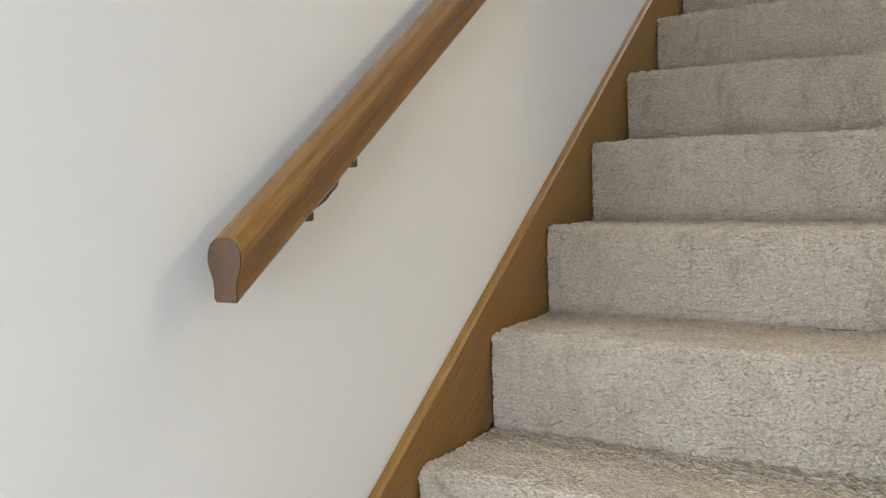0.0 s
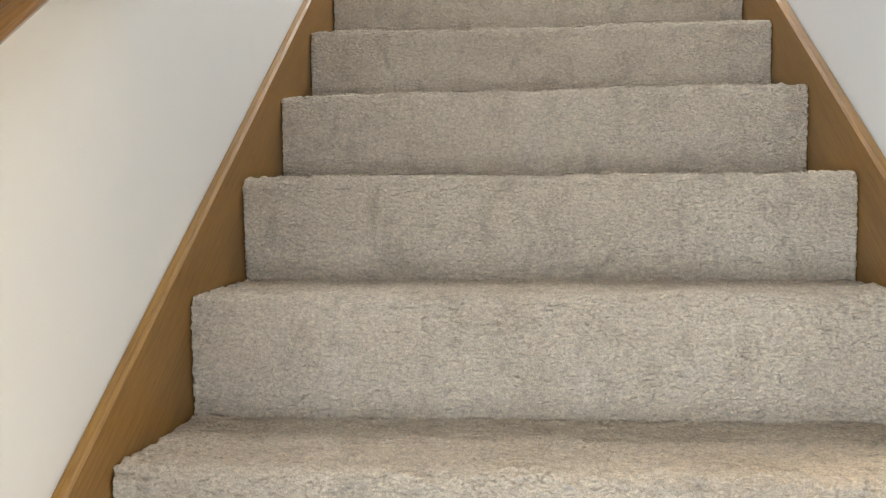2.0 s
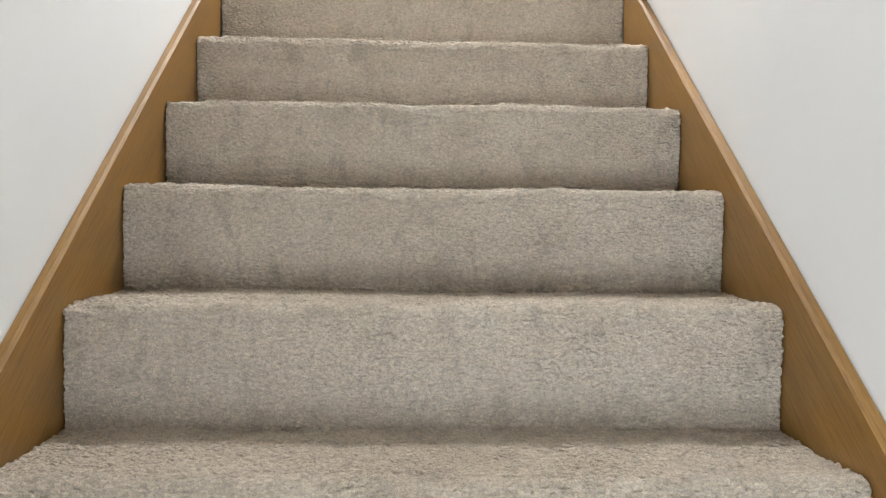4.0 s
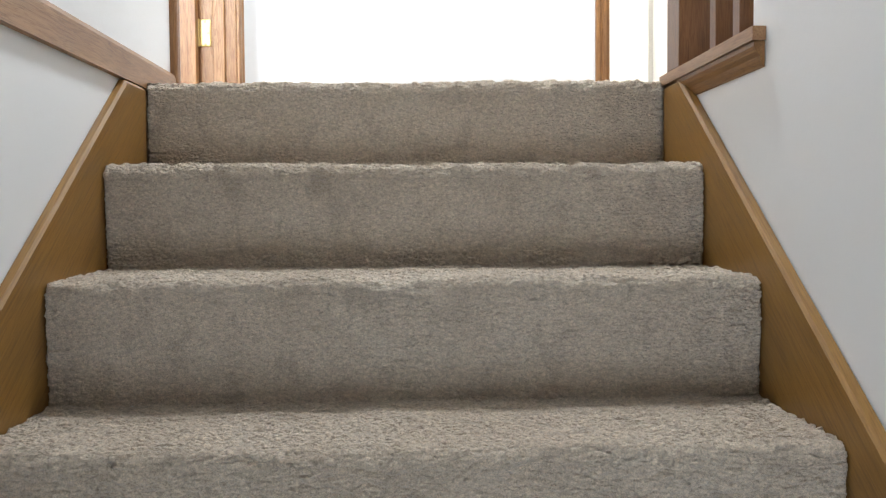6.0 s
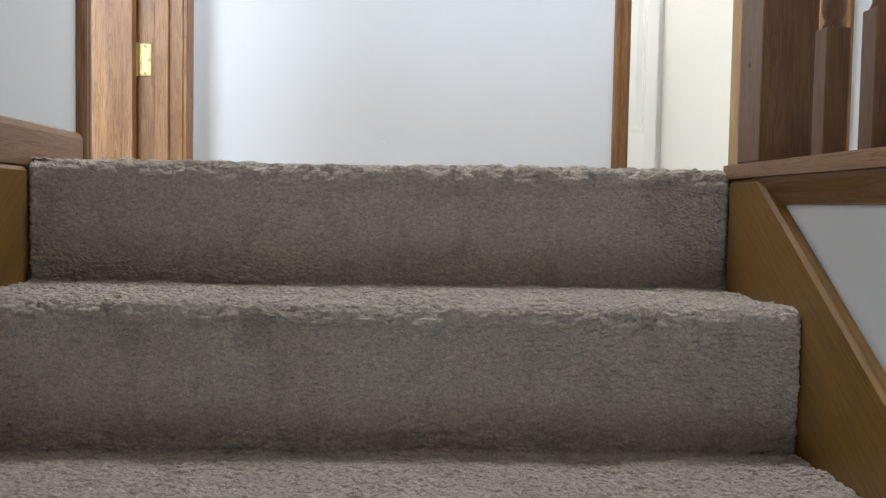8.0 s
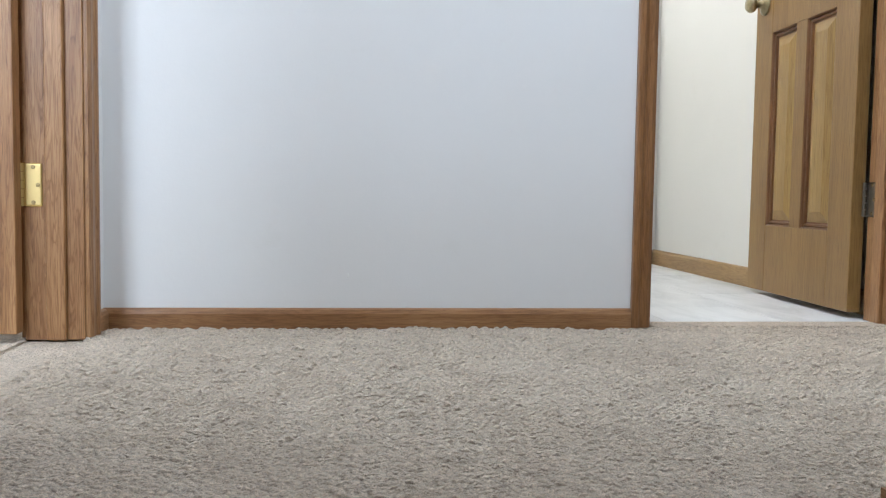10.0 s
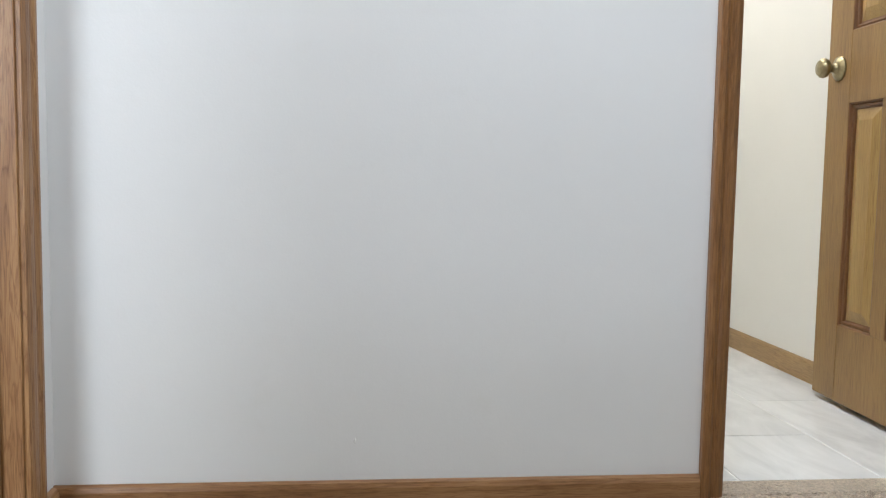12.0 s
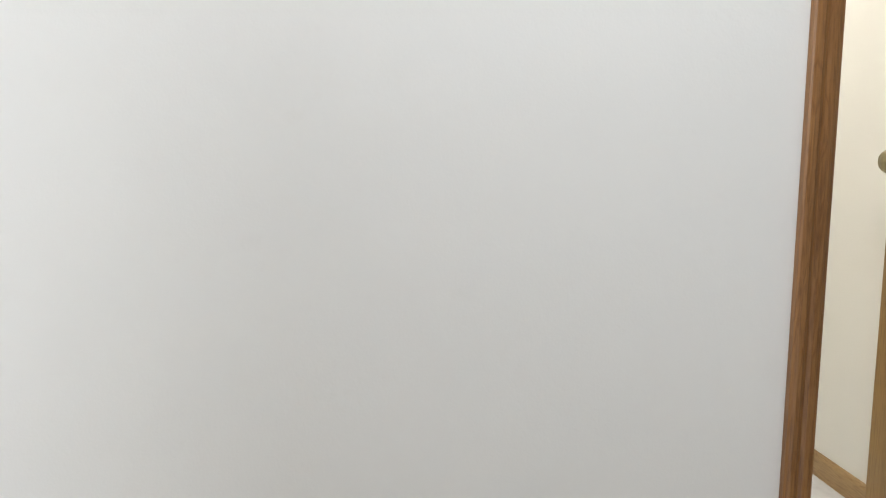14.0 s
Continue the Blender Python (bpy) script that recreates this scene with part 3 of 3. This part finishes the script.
# bathroom door frame in the back wall
f2 = door_frame("stained oak bathroom door frame with rounded red-brown casing")
under(f2, casing(True, YB, B0 - 0.048, B0 - 0.003, DH + 0.05, -1, "casing", CASING_Z))
under(f2, casing(True, YB, B1 + 0.052, B1 + 0.004, DH + 0.05, -1, "casing", CASING_Z))
under(f2, part("head_casing", block(B0 - 0.048, B1 + 0.052, YB - 0.016, YB - 0.001, DH + 0.051, DH + 0.105, 0.003), OAK_X))
for a, b in ((B0 - 0.02, B0), (B1, B1 + 0.02)):
    under(f2, part("jamb", block(a, b, YB - 0.001, YB2 + 0.001, -0.004, DH + 0.02, 0.0015), OAK_Z))
under(f2, part("head_jamb", block(B0, B1, YB, YB2, DH, DH + 0.02), OAK_X))
for a, b in ((B0, B0 + 0.011), (B1 - 0.011, B1)):
    under(f2, part("door_stop", block(a, b, YB + 0.036, YB + 0.074, -0.004, DH, 0.003), OAK_Z))
under(f2, casing(True, YB2, B0 - 0.057, B0 - 0.004, DH + 0.05, 1, "casing", OAK_Z))
for z in (0.262, 1.02, 1.74):
    hinge("hinge", f2, (B1 - 0.0022, B1 + 0.001, YB2 - 0.034, YB2, z, z + 0.087), (B1 - 0.006, YB2 + 0.007, z, z + 0.087),
          [(B1 - 0.0024, YB2 - 0.017, z + 0.008), (B1 - 0.0024, YB2 - 0.026, z + 0.043), (B1 - 0.0024, YB2 - 0.017, z + 0.079)], "x", STEEL)

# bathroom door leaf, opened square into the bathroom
# darker wood on the mouldings puts the panel grooves' shade into the colour
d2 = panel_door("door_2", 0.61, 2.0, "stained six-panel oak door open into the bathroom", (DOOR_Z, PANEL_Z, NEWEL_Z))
d2.matrix_basis = Matrix.Translation((1.252, 1.294, 0.016)) @ pose(0, 0, 0, 0, 0, 88.2)


def door_knob(at, label):
    """A ball knob with a ringed face on a round rose, its axis along -x."""
    rose = lathe([(0.0, 0.033), (-0.003, 0.033), (-0.006, 0.031), (-0.008, 0.026), (-0.0095, 0.025), (-0.012, 0.017), (-0.014, 0.0125),
                  (-0.024, 0.0105), (-0.029, 0.0115), (-0.032, 0.017), (-0.037, 0.0235), (-0.044, 0.0268), (-0.051, 0.0258), (-0.056, 0.0215),
                  (-0.0585, 0.0195), (-0.0575, 0.0165), (-0.0595, 0.013), (-0.0605, 0.006), (-0.0608, 0.001)], (0, 0, 0), "x", 32)
    me = mesh_of("door_knob", rose, KNOB, True)
    ob = new("door_knob", me)
    tagged(ob, label)
    return ob


kn = door_knob((0, 0, 0), "tarnished brass door knob on a round rose")
kn.parent = d2
kn.matrix_basis = Matrix.Translation((0.61 - 0.06, 0.0, 0.893)) @ pose(0, 0, 0, 0, 0, -90)
latch = part("latch_plate", block(0.61 - 0.0005, 0.6112, -0.03, -0.006, 0.865, 0.92), KNOB)
latch.parent = d2

# ---- balustrade ----
W2 = WALL + TH + 0.02
cap_bm = swept([(HALF, LEDGE_END), (WALL - 0.001, LEDGE_END), (WALL - 0.001, CORNER + 0.001), (W2, CORNER + 0.001), (W2, 0.02), (HALF, 0.02)], -0.0105, 0.011, "z")
cap = setting("ledge_cap", cap_bm, OAK_Y,
              "stained oak ledge cap along the stair opening", "ledge")
cove = [(HALF + 0.004, -0.0115), (HALF + 0.0045, -0.019), (HALF + 0.0075, -0.027), (HALF + 0.013, -0.034), (HALF + 0.0145, -0.041), (HALF + 0.017, -0.049),
        (WALL - 0.001, -0.051), (WALL - 0.001, -0.0115)]
setting("ledge_moulding", swept(cove, LEDGE_END + 0.004, -0.085, "y"), LEDGE_WOOD, "rounded oak moulding under the ledge cap", "moulding")

newel = empty("newel_post", (0.574, -0.069, 0.011), "square dark-stained oak newel post on the ledge cap", "newel post")
under(newel, part("post", block(0.5335, 0.6155, -0.110, -0.028, 0.0112, 0.98, 0.003), NEWEL_Z))
under(newel, part("plug", lathe([(0.0006, 0.0032), (-0.0006, 0.0032)], (0.5335, -0.066, 0.155), "x", 10), SHADE_AND_PLUG))
under(newel, part("cap", block(0.524, 0.625, -0.12, -0.018, 0.981, 1.005, 0.006), NEWEL_Z))


def baluster():
    thing = empty("baluster", (0, 0, 0), "turned dark oak baluster with a square foot", "baluster", "balusters of the landing railing")
    s = 0.016
    foot = part("square_foot", block(-s, s, -s, s, 0, 0.165, 0.0015), NEWEL_Z)
    foot.parent = thing
    sh = [(0.190, 0.0158), (0.200, 0.0118), (0.204, 0.0118), (0.209, 0.0142), (0.216, 0.0155), (0.226, 0.0150), (0.236, 0.0118), (0.241, 0.0112), (0.245, 0.0138),
          (0.252, 0.0145), (0.258, 0.0132), (0.262, 0.0098), (0.272, 0.0105), (0.30, 0.0150), (0.33, 0.0165), (0.38, 0.0158), (0.48, 0.0128), (0.58, 0.0105), (0.66, 0.0095),
          (0.67, 0.0130), (0.68, 0.0130), (0.69, 0.0100), (0.70, 0.0100), (0.72, 0.0155)]
    sh = [(d - 0.027 if d < 0.5 else d, r) for d, r in sh]
    turned = part("turned_shaft", lathe(sh, (0, 0, 0), "z", 24), NEWEL_Z, smooth=True)
    turned.parent = thing
    top = part("square_head", block(-s, s, -s, s, 0.719, 0.86, 0.0015), NEWEL_Z)
    top.parent = thing
    return thing


b_first = baluster()
b_first.matrix_basis = Matrix.Translation((0.574, -0.231, 0.0112))
copy_thing(b_first, Matrix.Translation((0.574, -0.346, 0.0112)))
guard = setting("guard_rail", block(0.545, 0.603, CORNER, -0.112, 0.872, 0.93, 0.012, 3), RAIL_WOOD, "stained oak guard rail over the balusters", "handrail")


# ---- wall handrail ----
def wall_rail():
    thing = empty("handrail", (-0.49, -2.806, -1.27), "varnished oak handrail on the stairwell wall", "handrail")
    prof = []
    w, h = 0.0215, 0.076
    # rounded head, waist, narrower foot
    head = [(-0.0150, -0.001), (-0.0185, 0.004), (-0.0178, 0.012), (-0.0185, 0.022), (-0.0215, 0.032), (-0.0255, 0.041), (-0.0268, 0.050), (-0.0258, 0.060), (-0.0215, 0.069),
            (-0.0145, 0.0745), (-0.0070, 0.0762)]
    prof = head + [(-u, v) for u, v in reversed(head)]
    bm = bmesh.new()
    slope = RISE / RUN
    rings = []
    for y in (-2.806, -2.8045, -1.2, 0.0 - 0.35):
        ring = []
        for u, v in prof:
            k = 0.98 if y == -2.806 else 1.0
            ring.append(bm.verts.new((RAIL_X + u * k, y, RAIL_Z + (y + 2.806) * slope + 0.038 + (v - 0.038) * k)))
        rings.append(ring)
    n = len(prof)
    for a, b in zip(rings, rings[1:]):
        for i in range(n):
            bm.faces.new((a[i], a[(i + 1) % n], b[(i + 1) % n], b[i]))
    bm.faces.new(rings[0])
    bm.faces.new(rings[-1])
    bmesh.ops.recalc_face_normals(bm, faces=bm.faces)
    under(thing, part("rail", bm, RAIL_WOOD, smooth=False, label="rounded varnished oak rail"))
    end = bmesh.new()
    front, back = ([end.verts.new((RAIL_X + u * 0.97, y, RAIL_Z + 0.038 + (v - 0.038) * 0.97)) for u, v in prof] for y in (-2.8085, -2.805))
    for i in range(n):
        end.faces.new((front[i], front[(i + 1) % n], back[(i + 1) % n], back[i]))
    end.faces.new(front)
    end.faces.new(back)
    bmesh.ops.recalc_face_normals(end, faces=end.faces)
    under(thing, part("end_grain", end, END_WOOD, smooth=False, label="dark-stained end grain"))
    for y in (-2.605, -1.75, -0.9):
        z = RAIL_Z + (y + 2.806) * slope
        arm = bmesh.new()
        path = [(-0.0, -0.002, 0.011), (0.0, -0.014, 0.009), (-0.012, -0.026, 0.008), (-0.03, -0.034, 0.008), (LX - RAIL_X + 0.004, -0.036, 0.009)]
        rings = []
        for i, (dx, dz, r) in enumerate(path):
            ring = []
            for q in range(10):
                a = 2 * math.pi * q / 10
                nx, nz = ((1, 0), (0.9, 0.4), (0.5, 0.85), (0.1, 1), (0, 1))[i]
                ring.append(arm.verts.new((RAIL_X + dx + nx * r * math.cos(a), y + r * math.sin(a), z + dz + nz * r * math.cos(a) * 1)))
            rings.append(ring)
        for a, b in zip(rings, rings[1:]):
            for i in range(10):
                arm.faces.new((a[i], a[(i + 1) % 10], b[(i + 1) % 10], b[i]))
        arm.faces.new(rings[0])
        arm.faces.new(rings[-1])
        bmesh.ops.recalc_face_normals(arm, faces=arm.faces)
        br = under(thing, part("bracket", arm, LUG, label="dark metal rail bracket"))
        for dy in (-0.061, 0.037):
            lug = part("bracket_lug", block(RAIL_X - 0.008, RAIL_X + 0.012, y + dy - 0.009, y + dy + 0.009, z + dy * slope - 0.012, z + dy * slope + 0.004, 0.003), LUG)
            lug.parent = br
            lug.matrix_parent_inverse = Matrix.Identity(4)
        pl = part("bracket_plate", lathe([(0.0, 0.02), (0.004, 0.02), (0.006, 0.016)], (LX + 0.0005, y, z - 0.036), "x", 20), LUG)
        pl.parent = br
        pl.matrix_parent_inverse = Matrix.Identity(4)
    return thing


RAIL_X, RAIL_Z = -0.497, -1.327
wall_rail()

# chip in the paint of the landing wall
chip = bmesh.new()
bmesh.ops.create_icosphere(chip, subdivisions=1, radius=0.004)
for v in chip.verts:
    v.co = Vector((v.co.x * 0.7 - 0.02, YB + v.co.y * 0.5, v.co.z * 1.5 + 0.117))
setting("paint_chip", chip, WHITE, "small white chip in the wall paint", "paint chip")

# ---- bathroom ----
baseboard("y", YB2, BATH_Y, BATH_R, -1, label="pale oak baseboard along the cream bathroom wall", h=0.066, mat=BATH_Y_WOOD)
setting("bath_subfloor", block(-0.3, BATH_R, YB + 0.072, BATH_Y, -0.3, -0.0018), GROUT, "pale grout bed of the bathroom floor", "floor")
bath_floor = empty("bath_floor", (0.5, 2.2, 0), "pale grey stone-look bathroom floor tiles", "tile floor", kind="structure")
TW, TL, G = 0.305, 0.61, 0.0022
shared = {}


def tile(x0, x1, y0, y1):
    key = (round(x1 - x0, 3), round(y1 - y0, 3))
    if key not in shared:
        shared[key] = mesh_of("tile", block(0, x1 - x0, 0, y1 - y0, -0.006, 0.0, 0.0015, 1), TILE)
    o = new("tile", shared[key])
    o.parent = bath_floor
    o.matrix_parent_inverse = Matrix.Translation(bath_floor.matrix_basis.translation).inverted()
    o.location = (x0, y0, random.uniform(-0.0006, 0.0))


for c in range(-5, 1):
    x0 = 1.061 + c * TW
    x1 = min(x0 + TW, BATH_R - 0.002)
    first = (1.85 if c % 2 == 0 else 1.535) - 2 * TL
    for r in range(6):
        y0, y1 = first + r * TL, first + (r + 1) * TL
        y0, y1 = max(y0, YB + 0.074), min(y1, BATH_Y - 0.002)
        if y1 - y0 > 0.02 and x1 - x0 > 0.02 and x0 > -0.3:
            tile(x0 + G, x1 - G, y0 + G, y1 - G)

closet = panel_door("closet_door", 0.6, 2.0, "white painted panel door at the end of the bathroom", (WHITE, WHITE, WHITE), 0.315, 0.06)
closet.matrix_basis = Matrix.Translation((BATH_R - 0.635, BATH_Y - 0.002, 0.012))
